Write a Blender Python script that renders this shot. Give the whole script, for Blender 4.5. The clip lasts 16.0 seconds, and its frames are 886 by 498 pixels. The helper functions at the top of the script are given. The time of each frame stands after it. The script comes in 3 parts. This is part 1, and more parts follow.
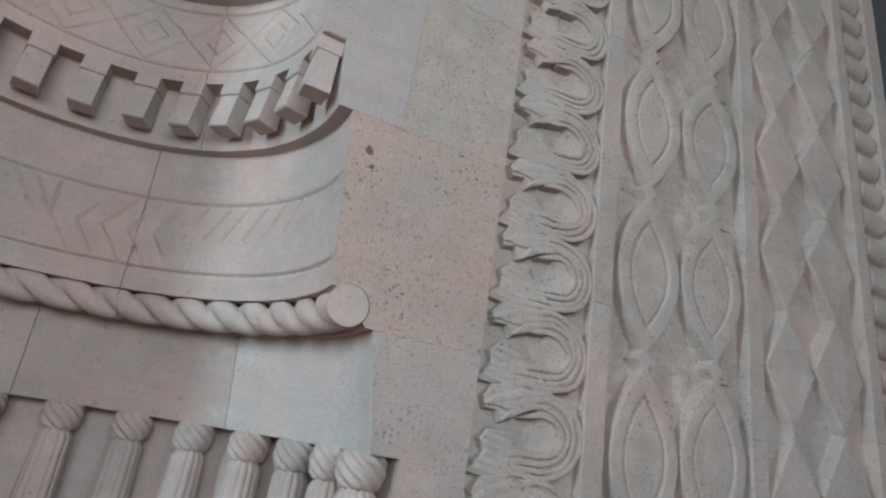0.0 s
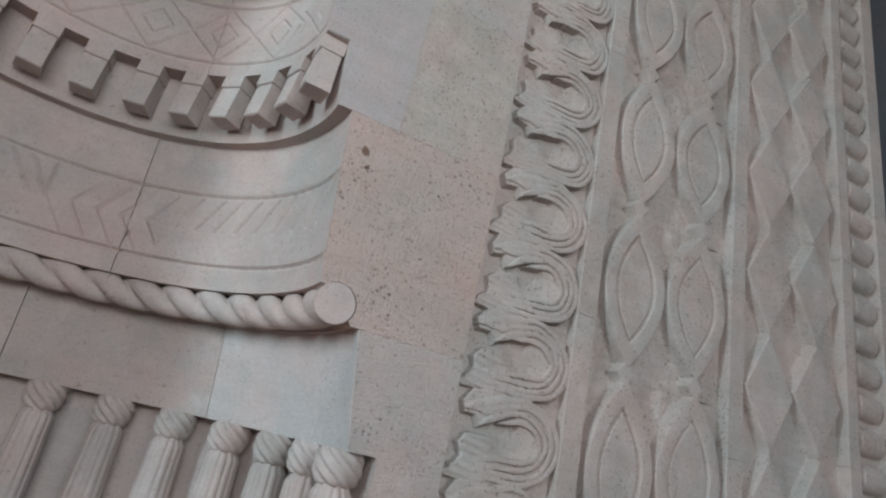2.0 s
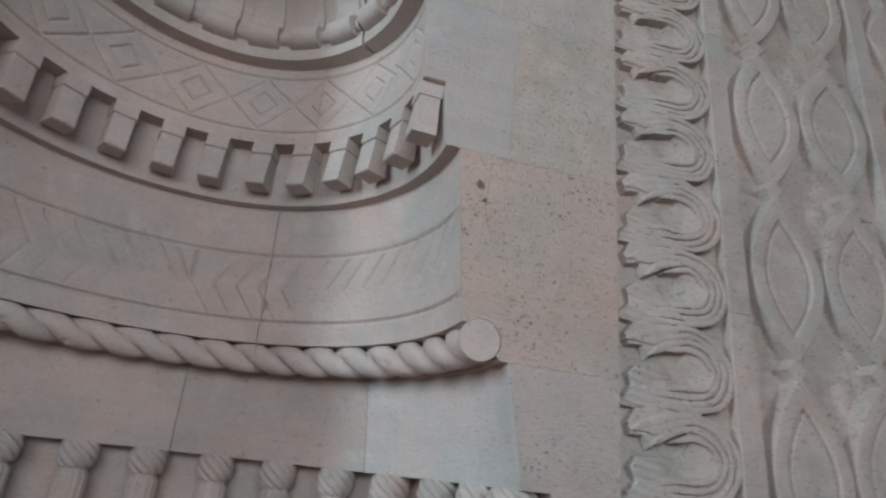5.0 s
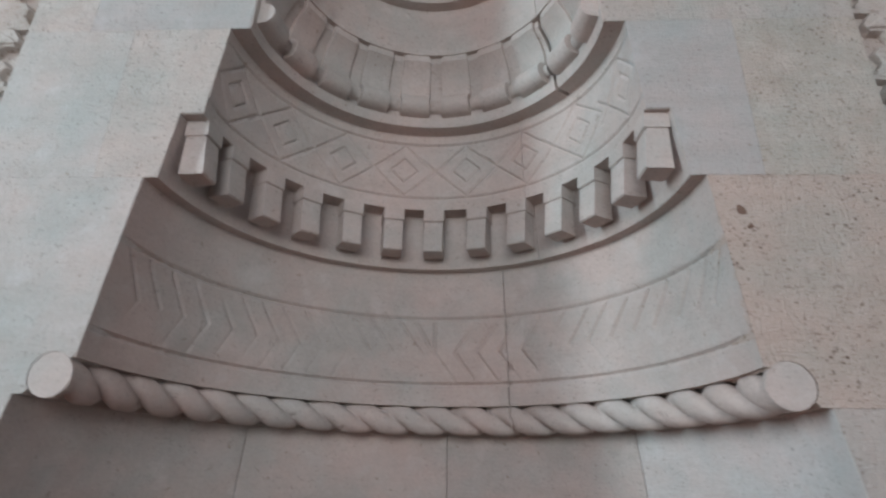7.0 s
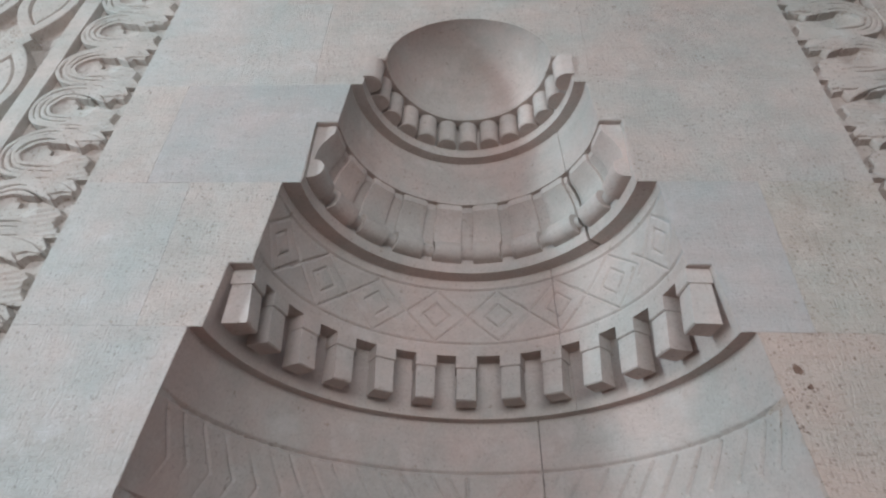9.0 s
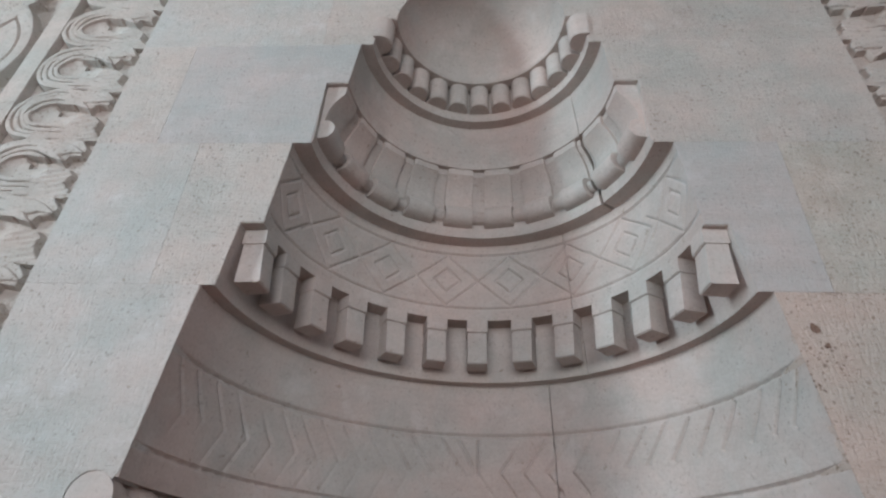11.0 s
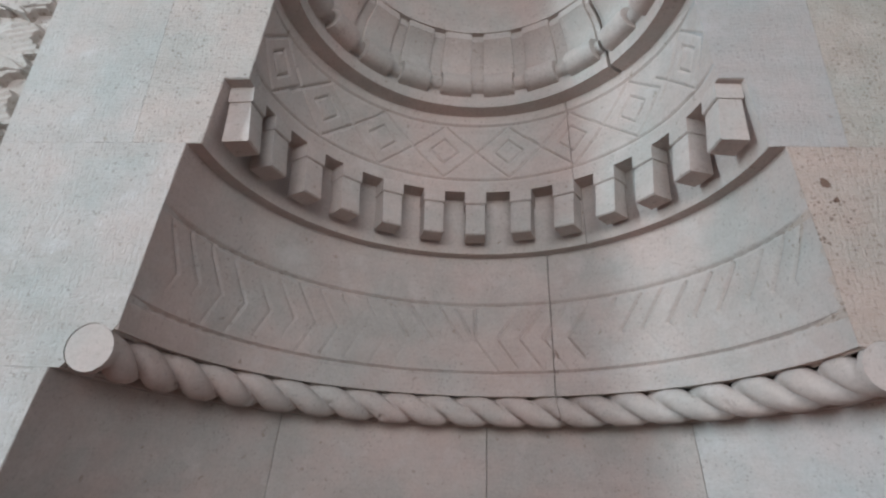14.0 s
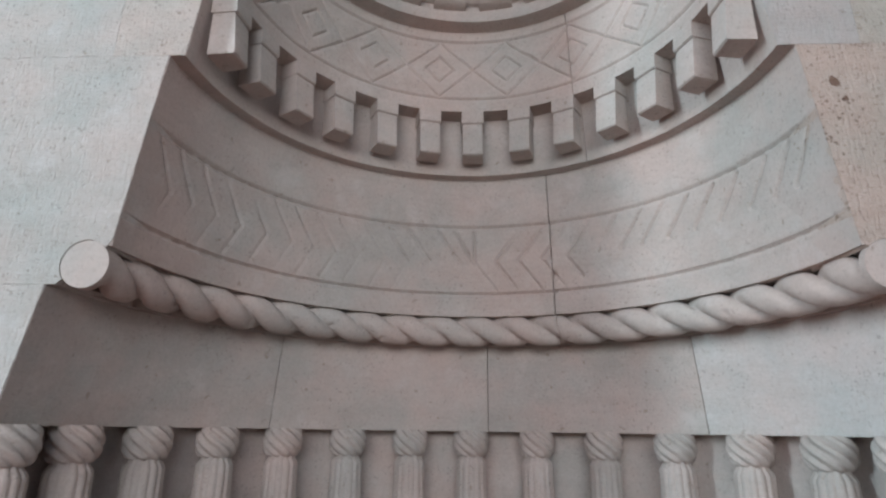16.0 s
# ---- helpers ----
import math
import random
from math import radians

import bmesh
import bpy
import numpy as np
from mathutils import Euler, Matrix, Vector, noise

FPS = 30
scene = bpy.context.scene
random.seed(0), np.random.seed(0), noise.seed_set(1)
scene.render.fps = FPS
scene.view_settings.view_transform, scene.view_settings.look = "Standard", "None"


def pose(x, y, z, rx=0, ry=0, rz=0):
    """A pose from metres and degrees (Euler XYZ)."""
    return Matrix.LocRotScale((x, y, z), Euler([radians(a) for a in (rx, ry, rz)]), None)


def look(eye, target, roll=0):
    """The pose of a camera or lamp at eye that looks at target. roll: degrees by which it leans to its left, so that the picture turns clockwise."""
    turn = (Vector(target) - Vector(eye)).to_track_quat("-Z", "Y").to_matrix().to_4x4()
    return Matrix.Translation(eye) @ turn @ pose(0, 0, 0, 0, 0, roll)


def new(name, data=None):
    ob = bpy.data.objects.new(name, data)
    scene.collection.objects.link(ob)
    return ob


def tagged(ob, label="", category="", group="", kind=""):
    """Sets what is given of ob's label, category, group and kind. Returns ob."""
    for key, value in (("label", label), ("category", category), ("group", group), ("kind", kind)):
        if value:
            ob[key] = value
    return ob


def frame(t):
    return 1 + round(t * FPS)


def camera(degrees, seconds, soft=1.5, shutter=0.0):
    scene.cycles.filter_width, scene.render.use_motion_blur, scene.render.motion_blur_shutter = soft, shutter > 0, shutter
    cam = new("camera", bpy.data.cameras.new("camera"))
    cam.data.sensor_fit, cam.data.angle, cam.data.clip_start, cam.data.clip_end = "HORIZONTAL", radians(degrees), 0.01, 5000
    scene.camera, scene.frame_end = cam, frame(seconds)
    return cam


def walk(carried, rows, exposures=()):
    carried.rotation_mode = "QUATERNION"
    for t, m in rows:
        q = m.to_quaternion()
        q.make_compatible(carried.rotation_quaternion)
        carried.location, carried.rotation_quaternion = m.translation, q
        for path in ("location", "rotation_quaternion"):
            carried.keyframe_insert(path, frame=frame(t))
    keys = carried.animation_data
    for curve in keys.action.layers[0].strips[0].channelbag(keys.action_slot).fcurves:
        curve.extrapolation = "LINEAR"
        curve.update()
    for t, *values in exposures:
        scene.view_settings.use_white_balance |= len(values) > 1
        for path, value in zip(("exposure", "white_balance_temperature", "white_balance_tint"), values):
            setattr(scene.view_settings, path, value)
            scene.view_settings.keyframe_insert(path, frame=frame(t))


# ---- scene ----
cam = camera(75.9, 16.0, soft=2.3, shutter=0.5)
PATH = [
    (0, (0.403, -1.101, 1.817), (1.137, 0.63, 2.498), 9.2),
    (0.5, (0.399, -1.115, 1.819), (1.135, 0.617, 2.495), 10.8),
    (1, (0.404, -1.113, 1.816), (1.148, 0.612, 2.503), 11.6),
    (1.5, (0.408, -1.114, 1.813), (1.146, 0.609, 2.512), 12.3),
    (2, (0.407, -1.121, 1.819), (1.154, 0.602, 2.509), 12.4),
    (2.5, (0.406, -1.122, 1.817), (1.147, 0.602, 2.51), 12.6),
    (3, (0.403, -1.124, 1.813), (1.138, 0.6, 2.512), 12.7),
    (5.5, (0.307, -1.059, 1.808), (0.589, 0.769, 2.568), 4.8),
    (6, (0.27, -1.046, 1.815), (0.396, 0.796, 2.583), 4.3),
    (6.5, (0.195, -1.035, 1.853), (0.235, 0.818, 2.605), 2.6),
    (7, (0.124, -1.053, 1.895), (0.012, 0.79, 2.664), 1.5),
    (7.5, (0.035, -1.071, 1.91), (-0.068, 0.711, 2.813), 0.3),
    (8, (0.037, -1.08, 1.927), (-0.07, 0.638, 2.945), 1.2),
    (8.5, (0.027, -1.079, 1.941), (-0.073, 0.566, 3.074), 2.2),
    (8.7, (0.02, -1.08, 1.944), (-0.078, 0.548, 3.101), 2.2),
    (11, (-0.004, -1.048, 1.916), (-0.123, 0.624, 3.008), 2.7),
    (11.5, (0.0, -1.024, 1.903), (-0.128, 0.692, 2.922), 3.2),
    (12, (-0.001, -1.004, 1.892), (-0.111, 0.758, 2.832), 2.4),
    (12.5, (0.001, -0.985, 1.876), (-0.085, 0.812, 2.748), 2.1),
    (13, (-0.007, -0.976, 1.871), (-0.104, 0.841, 2.701), 2.2),
    (13.5, (-0.009, -0.967, 1.861), (-0.096, 0.864, 2.662), 2.0),
    (14, (-0.011, -0.969, 1.856), (-0.11, 0.866, 2.646), 2.1),
    (14.5, (-0.008, -0.974, 1.857), (-0.137, 0.88, 2.596), 2.1),
    (15, (-0.012, -0.965, 1.844), (-0.138, 0.914, 2.517), 1.8),
    (15.5, (-0.004, -0.954, 1.837), (-0.131, 0.94, 2.466), 1.5),
    (16, (-0.009, -0.929, 1.802), (-0.103, 0.973, 2.411), 0.8),
]
walk(cam, [(t, look(eye, target, roll)) for t, eye, target, roll in PATH],
     exposures=((0.0, -0.10), (3.0, -0.13), (5.5, -0.28), (6.5, -0.22), (7.0, -0.13), (7.5, -0.03), (8.5, -0.02), (11.0, -0.10), (12.0, -0.06), (13.5, -0.02), (16.0, 0.07)))

# ---- world and light ----
world = bpy.data.worlds.new("sky")
scene.world = world
world.use_nodes = True
wn = world.node_tree.nodes
sky = wn.new("ShaderNodeTexSky")
sky.sky_type = "NISHITA"
sky.sun_disc = False
sky.sun_elevation = radians(50)
sky.sun_rotation = radians(-37)
wn["Background"].inputs["Strength"].default_value = 0.12
world.node_tree.links.new(sky.outputs["Color"], wn["Background"].inputs["Color"])

sun = new("sun", bpy.data.lights.new("sun", "SUN"))
sun.data.energy = 2.5
sun.data.angle = radians(0.5)
sun.data.color = (1.0, 0.95, 0.88)
sun.matrix_world = look((-6, 8, 12), (0, 0, 0))

# daylight that enters by the open side of the porch
sky_side = new("porch_daylight", bpy.data.lights.new("porch_daylight", "AREA"))
sky_side.data.shape = "RECTANGLE"
sky_side.data.size = 0.48
sky_side.data.size_y = 2.6
sky_side.data.energy = 160
sky_side.data.color = (0.70, 0.89, 1.0)
sky_side.matrix_world = look((-4.2, -1.85, 3.2), (0.3, 0.2, 2.6))

# added fill lamp, out of view, that brightens the niche from the front
front_fill = new("porch_front_fill", bpy.data.lights.new("porch_front_fill", "AREA"))
front_fill.data.shape = "RECTANGLE"
front_fill.data.size = 3.4
front_fill.data.size_y = 1.3
front_fill.data.energy = 122
front_fill.data.color = (0.925, 0.93, 0.97)
front_fill.matrix_world = look((-0.3, -4.4, 2.95), (0.0, 0.0, 2.6))


# ---- materials ----
def stone(name, base, dark, light, pits=0.5, tool=0.5, blotch=0.5, rough=0.9, hole_shades=()):
    """Cut limestone: cloudy colour, pores, chisel strokes and stains."""
    mat = bpy.data.materials.new(name)
    mat.use_nodes = True
    nt = mat.node_tree
    n, l = nt.nodes, nt.links
    bsdf = n["Principled BSDF"]
    bsdf.inputs["Roughness"].default_value = rough
    bsdf.inputs["Specular IOR Level"].default_value = 0.25
    geo = n.new("ShaderNodeNewGeometry")
    info = n.new("ShaderNodeObjectInfo")

    def noise_tex(scale, detail, roughness=0.55, stretch=None):
        tex = n.new("ShaderNodeTexNoise")
        tex.inputs["Scale"].default_value = scale
        tex.inputs["Detail"].default_value = detail
        tex.inputs["Roughness"].default_value = roughness
        if stretch:
            mp = n.new("ShaderNodeMapping")
            mp.inputs["Scale"].default_value = stretch
            l.new(geo.outputs["Position"], mp.inputs["Vector"])
            l.new(mp.outputs["Vector"], tex.inputs["Vector"])
        else:
            l.new(geo.outputs["Position"], tex.inputs["Vector"])
        return tex

    def ramp(src, a, b, ca=(0, 0, 0, 1), cb=(1, 1, 1, 1)):
        r = n.new("ShaderNodeValToRGB")
        r.color_ramp.elements[0].position, r.color_ramp.elements[1].position = a, b
        r.color_ramp.elements[0].color, r.color_ramp.elements[1].color = ca, cb
        l.new(src, r.inputs["Fac"])
        return r

    def mix(kind, fac, a, b):
        m = n.new("ShaderNodeMix")
        m.data_type, m.blend_type = "RGBA", kind
        for key, v in ((0, fac), (6, a), (7, b)):
            if isinstance(v, (int, float)):
                m.inputs[key].default_value = v
            elif isinstance(v, tuple):
                m.inputs[key].default_value = v
            else:
                l.new(v, m.inputs[key])
        return m.outputs[2]

    def maths(op, a, b=0.0):
        m = n.new("ShaderNodeMath")
        m.operation = op
        for key, v in ((0, a), (1, b)):
            if isinstance(v, (int, float)):
                m.inputs[key].default_value = v
            else:
                l.new(v, m.inputs[key])
        return m.outputs[0]

    big = noise_tex(2.6, 5, 0.6)
    mid = noise_tex(14, 6, 0.65)
    fine = noise_tex(120, 4, 0.7)
    grain = noise_tex(420, 2, 0.6)
    col = mix("MIX", ramp(big.outputs["Fac"], 0.32, 0.68).outputs["Color"], (*dark, 1), (*base, 1))
    col = mix("MIX", maths("MULTIPLY", ramp(mid.outputs["Fac"], 0.45, 0.75).outputs["Color"], blotch), col, (*light, 1))
    # drifting tints of the bed: rosy and grey-green
    tint = noise_tex(4.2, 4, 0.6)
    col = mix("MULTIPLY", 0.75, col, ramp(tint.outputs["Fac"], 0.36, 0.66, (0.86, 0.93, 0.91, 1), (1.09, 0.97, 0.92, 1)).outputs["Color"])
    bed = noise_tex(1.0, 5, 0.65, (3.0, 3.0, 22.0))
    col = mix("MULTIPLY", 0.28, col, ramp(bed.outputs["Fac"], 0.36, 0.58, (0.80, 0.78, 0.75, 1)).outputs["Color"])
    # each block keeps its own tone
    tone = n.new("ShaderNodeMapRange")
    l.new(info.outputs["Random"], tone.inputs["Value"])
    tone.inputs["To Min"].default_value, tone.inputs["To Max"].default_value = 0.965, 1.035
    col = mix("MULTIPLY", 1.0, col, tone.outputs["Result"])
    col = mix("MULTIPLY", 0.25, col, ramp(fine.outputs["Fac"], 0.25, 0.6, (0.55, 0.5, 0.45, 1)).outputs["Color"])
    # pores
    vor = n.new("ShaderNodeTexVoronoi")
    vor.inputs["Scale"].default_value = 135
    shake = n.new("ShaderNodeMix")
    shake.data_type = "RGBA"
    shake.blend_type = "ADD"
    shake.inputs[0].default_value = 0.012
    l.new(geo.outputs["Position"], shake.inputs[6])
    l.new(noise_tex(160, 3).outputs["Color"], shake.inputs[7])
    l.new(shake.outputs[2], vor.inputs["Vector"])
    size = n.new("ShaderNodeSeparateColor")
    l.new(vor.outputs["Color"], size.inputs["Color"])
    reach = maths("MULTIPLY", maths("POWER", size.outputs[0], 3.6), 0.52)
    pore = maths("LESS_THAN", vor.outputs["Distance"], reach)
    patch = ramp(noise_tex(5.0, 3).outputs["Fac"], 0.42, 0.62).outputs["Color"]
    pore = maths("MULTIPLY", pore, maths("ADD", maths("MULTIPLY", patch, 0.7), 0.3))
    col = mix("MULTIPLY", maths("MULTIPLY", pore, pits), col, (0.30, 0.24, 0.20, 1))
    # scattered chips and lichen spots
    spot = noise_tex(46, 5, 0.62)
    col = mix("MULTIPLY", maths("MULTIPLY", ramp(spot.outputs["Fac"], 0.64, 0.70).outputs["Color"], 0.6), col, (0.62, 0.56, 0.48, 1))
    pale = noise_tex(9.0, 6, 0.7)
    col = mix("MIX", maths("MULTIPLY", ramp(pale.outputs["Fac"], 0.56, 0.70).outputs["Color"], 0.4), col, (*light, 1))
    # dark flecks in flocks, some drawn out along the chisel
    flock = ramp(noise_tex(7.0, 4, 0.6).outputs["Fac"], 0.44, 0.60).outputs["Color"]
    for stretch_ in ((150, 150, 75), (80, 80, 190)):
        fleck = noise_tex(1.0, 2, 0.5, stretch_)
        hit = maths("MULTIPLY", ramp(fleck.outputs["Fac"], 0.665, 0.70).outputs["Color"], maths("ADD", maths("MULTIPLY", flock, 0.8), 0.15))
        col = mix("MULTIPLY", maths("MULTIPLY", hit, min(1.0, 1.5 * pits * pits + 0.1)), col, (0.46, 0.38, 0.32, 1))
    # dust in the chisel strokes
    st_d = noise_tex(1.0, 3, 0.6, (48, 48, 260))
    col = mix("MULTIPLY", maths("MULTIPLY", ramp(st_d.outputs["Fac"], 0.60, 0.68).outputs["Color"], 0.45 * tool), col, (0.60, 0.52, 0.46, 1))
    l.new(col, bsdf.inputs["Base Color"])
    # shade inside single holes, painted as dark spots on the flat face
    deep = None
    for hx, hz, size_ in hole_shades:
        off_ = n.new("ShaderNodeVectorMath")
        off_.operation = "DISTANCE"
        l.new(shake.outputs[2], off_.inputs[0])
        off_.inputs[1].default_value = (hx + 0.006, 0.006, hz + 0.006)
        hit_ = maths("LESS_THAN", off_.outputs["Value"], size_)
        deep = hit_ if deep is None else maths("MAXIMUM", deep, hit_)
    if deep is not None:
        col = mix("MULTIPLY", maths("MULTIPLY", deep, 0.9), col, (0.34, 0.24, 0.20, 1))
        l.new(col, bsdf.inputs["Base Color"])
    # relief: chisel strokes both ways, grain and pores
    st_h = noise_tex(1.0, 2, 0.5, (34, 34, 210))
    st_v = noise_tex(1.0, 2, 0.5, (190, 190, 38))
    stroke = maths("ADD", ramp(st_h.outputs["Fac"], 0.44, 0.52).outputs["Color"], ramp(st_v.outputs["Fac"], 0.42, 0.5).outputs["Color"])
    relief = maths("ADD", maths("MULTIPLY", stroke, 0.9 * tool), maths("MULTIPLY", fine.outputs["Fac"], 0.9))
    relief = maths("ADD", relief, maths("MULTIPLY", grain.outputs["Fac"], 0.35))
    relief = maths("SUBTRACT", relief, maths("MULTIPLY", pore, 1.3 * pits))
    relief = maths("SUBTRACT", relief, maths("MULTIPLY", ramp(spot.outputs["Fac"], 0.62, 0.70).outputs["Color"], 0.8))
    relief = maths("ADD", relief, maths("MULTIPLY", mid.outputs["Fac"], 1.6))
    bump = n.new("ShaderNodeBump")
    bump.inputs["Strength"].default_value = 0.45
    bump.inputs["Distance"].default_value = 0.0030
    l.new(relief, bump.inputs["Height"])
    l.new(bump.outputs["Normal"], bsdf.inputs["Normal"])
    return mat


CREAM = stone("cream_limestone", (0.532, 0.485, 0.455), (0.473, 0.420, 0.393), (0.611, 0.570, 0.538), 0.6, 1.0, 0.5)
PALE = stone("pale_limestone", (0.542, 0.515, 0.497), (0.492, 0.460, 0.435), (0.630, 0.610, 0.600), 0.4, 0.7, 0.4)
GREY = stone("grey_limestone", (0.497, 0.470, 0.461), (0.448, 0.420, 0.409), (0.571, 0.540, 0.533), 0.35, 0.4, 0.3)
SALMON = stone("salmon_limestone", (0.542, 0.455, 0.409), (0.483, 0.395, 0.347), (0.601, 0.520, 0.476), 0.9, 1.6, 0.5, hole_shades=((0.659, 2.420, 0.0095), (0.656, 2.428, 0.006), (0.672, 2.386, 0.0055)))
ROUGH = stone("pitted_limestone", (0.522, 0.465, 0.419), (0.443, 0.390, 0.347), (0.611, 0.560, 0.517), 0.6, 1.5, 0.8)
NICHE = stone("smooth_niche_limestone", (0.556, 0.497, 0.472), (0.486, 0.427, 0.401), (0.632, 0.583, 0.556), 0.25, 0.15, 0.4)
NICHE_PALE = stone("pale_niche_limestone", (0.591, 0.555, 0.543), (0.522, 0.490, 0.476), (0.680, 0.650, 0.642), 0.3, 0.15, 0.4)
CARVED = stone("carved_limestone", (0.522, 0.475, 0.445), (0.433, 0.385, 0.352), (0.601, 0.565, 0.538), 0.6, 0.35, 0.6)
# invented dark red, picked for the light it throws up onto soffits
BOUNCE_FLOOR = stone("red_bounce_floor", (0.21, 0.078, 0.056), (0.16, 0.058, 0.043), (0.24, 0.10, 0.075), 0.6, 0.4, 0.4)
# dark blue-grey carries the deep shade beyond the frame, not a paint
PLASTER_SHADE = stone("plaster_painted_shade", (0.20, 0.22, 0.25), (0.16, 0.18, 0.21), (0.24, 0.26, 0.28), 0.2, 0.1, 0.3)


# ---- building helpers ----
def thing(name, label, category, group="", kind=""):
    return tagged(new(name), label, category, group, kind)


def add(name, mesh, parent=None, label="", at=None):
    ob = new(name, mesh)
    if parent:
        ob.parent = parent
    if label:
        ob["label"] = label
    if at is not None:
        ob.matrix_basis = at
    return ob


def mesh_of(name, verts, faces, material, smooth=True):
    me = bpy.data.meshes.new(name)
    me.from_pydata([tuple(v) for v in verts], [], [tuple(int(i) for i in f) for f in faces])
    me.materials.append(material)
    if smooth:
        me.polygons.foreach_set("use_smooth", [True] * len(me.polygons))
        me.set_sharp_from_angle(angle=radians(38))
    me.update()
    return me


def grid_faces(nu, nv, first=0, flip=False):
    i, j = np.meshgrid(np.arange(nu - 1), np.arange(nv - 1), indexing="ij")
    a = first + i * nv + j
    q = np.stack([a, a + nv, a + nv + 1, a + 1], -1).reshape(-1, 4)
    return q[:, ::-1] if flip else q


rng = np.random.default_rng(4)
WAVES = [(rng.normal(size=3) * f, rng.uniform(0, 6.28), 1.0 / f ** 0.6) for f in (9, 14, 22, 33, 50, 75, 110, 160) for _ in range(3)]


def wobble(p):
    """Smooth unevenness at points p (n x 3), about -1 to 1."""
    total = sum(a * np.sin(p @ k + ph) for k, ph, a in WAVES)
    return total / sum(a for _, _, a in WAVES) * 2.5


def smooth01(x):
    x = np.clip(x, 0, 1)
    return x * x * (3 - 2 * x)


def ring_block(name, profile, t0, t1, material, parent, back=0.07, carve=None, step_z=0.02, step_a=2.0, uneven=0.0012, gap=0.0011, label=""):
    """A curved stone of the niche between two angles. profile: (radius, z) from the bottom up; carve(angle, z) cuts into its face."""
    pr = np.array(profile, float)
    seg = np.hypot(np.diff(pr[:, 0]), np.diff(pr[:, 1]))
    s = np.concatenate([[0], np.cumsum(seg)])
    ss = np.unique(np.concatenate([np.linspace(0, s[-1], max(2, int(s[-1] / step_z) + 1)), s]).round(6))
    r, z = np.interp(ss, s, pr[:, 0]), np.interp(ss, s, pr[:, 1])
    r_mid = r.mean()
    lo = t0 + (math.degrees(gap / r_mid) if t0 > 0.5 else math.degrees(0.0022 / r_mid))
    hi = t1 - (math.degrees(gap / r_mid) if t1 < 179.5 else math.degrees(0.0022 / r_mid))
    th = np.radians(np.linspace(lo, hi, max(3, int((hi - lo) / step_a) + 1)))
    T, Z = np.meshgrid(th, z, indexing="ij")
    R = np.broadcast_to(r, T.shape).copy()
    if carve is not None:
        R = R + carve(np.degrees(T), Z)
    P = np.stack([R * np.cos(T), R * np.sin(T), Z], -1)
    R = R + uneven * wobble(P.reshape(-1, 3)).reshape(R.shape)
    # worn arrises at the joints
    for edge, on in ((th[0], t0 > 0.5), (th[-1], t1 < 179.5)):
        if on:
            R = R + 0.0016 * np.clip(1 - np.abs(T - edge) * r_mid / 0.004, 0, 1)
    P = np.stack([R * np.cos(T), R * np.sin(T), Z], -1)
    nu, nv = T.shape
    verts, faces = [P.reshape(-1, 3)], [grid_faces(nu, nv)]
    count = nu * nv
    rb = max(r.max(), R.max()) + back

    def skirt(index_front, pts, flip):
        nonlocal count
        k = len(pts)
        verts.append(pts)
        f = []
        for i in range(k - 1):
            q = (index_front[i], index_front[i + 1], count + i + 1, count + i)
            f.append(q[::-1] if flip else q)
        faces.append(np.array(f))
        count += k

    idx = np.arange(nu * nv).reshape(nu, nv)
    for col, flip in ((0, True), (nv - 1, False)):
        pts = np.stack([rb * np.cos(th), rb * np.sin(th), np.full(nu, z[col])], -1)
        fr = P[:, col, :]
        base = count
        verts.append(fr)
        count += nu
        skirt(np.arange(base, base + nu), pts, flip)
    for row, flip in ((0, False), (nu - 1, True)):
        fr = P[row]
        base = count
        verts.append(fr)
        count += nv
        pts = np.stack([np.full(nv, rb * np.cos(th[row])), np.full(nv, rb * np.sin(th[row])), z], -1)
        skirt(np.arange(base, base + nv), pts, flip)
    me = mesh_of(name, np.concatenate(verts), np.concatenate(faces), material)
    return add(name, me, parent, label)


def seg_dist(x, y, ax, ay, bx, by):
    dx, dy = bx - ax, by - ay
    t = np.clip(((x - ax) * dx + (y - ay) * dy) / (dx * dx + dy * dy), 0, 1)
    return np.hypot(x - ax - t * dx, y - ay - t * dy)


def box_mesh(name, x0, x1, y0, y1, z0, z1, material, bevel=0.0):
    bm = bmesh.new()
    bmesh.ops.create_cube(bm, size=1)
    for v in bm.verts:
        v.co = ((x0 + x1) / 2 + v.co.x * (x1 - x0), (y0 + y1) / 2 + v.co.y * (y1 - y0), (z0 + z1) / 2 + v.co.z * (z1 - z0))
    if bevel:
        bmesh.ops.bevel(bm, geom=bm.edges[:], offset=bevel, segments=2, affect="EDGES")
    me = bpy.data.meshes.new(name)
    bm.to_mesh(me)
    bm.free()
    me.materials.append(material)
    return me


# ---- the porch round the niche ----
# floor is out of view; its red only tints light from below
tagged(add("floor", box_mesh("floor", -5.0, 3.4, -5.2, 1.3, -0.2, 0.0, BOUNCE_FLOOR)), "unseen porch floor, coloured dark red to tint the bounced light", "floor", kind="structure")
tagged(add("ceiling", box_mesh("ceiling", -5.0, 3.4, -5.2, 1.3, 6.2, 6.4, CREAM)), "plain stone ceiling of the porch", "ceiling", kind="structure")
# these two walls have their shade in the material's colour
tagged(add("wall_east", box_mesh("wall_east", 3.2, 3.4, -5.2, 1.0, 0.0, 6.2, PLASTER_SHADE)), "wall at the inner end of the porch, its shade put into the dark colour", "wall", kind="structure")
tagged(add("wall_recess", box_mesh("wall_recess", 2.76, 3.2, 0.3, 0.5, 0.0, 6.2, PLASTER_SHADE)), "set-back wall beside the carved frame, its shade painted as dark blue-grey", "wall", kind="structure")

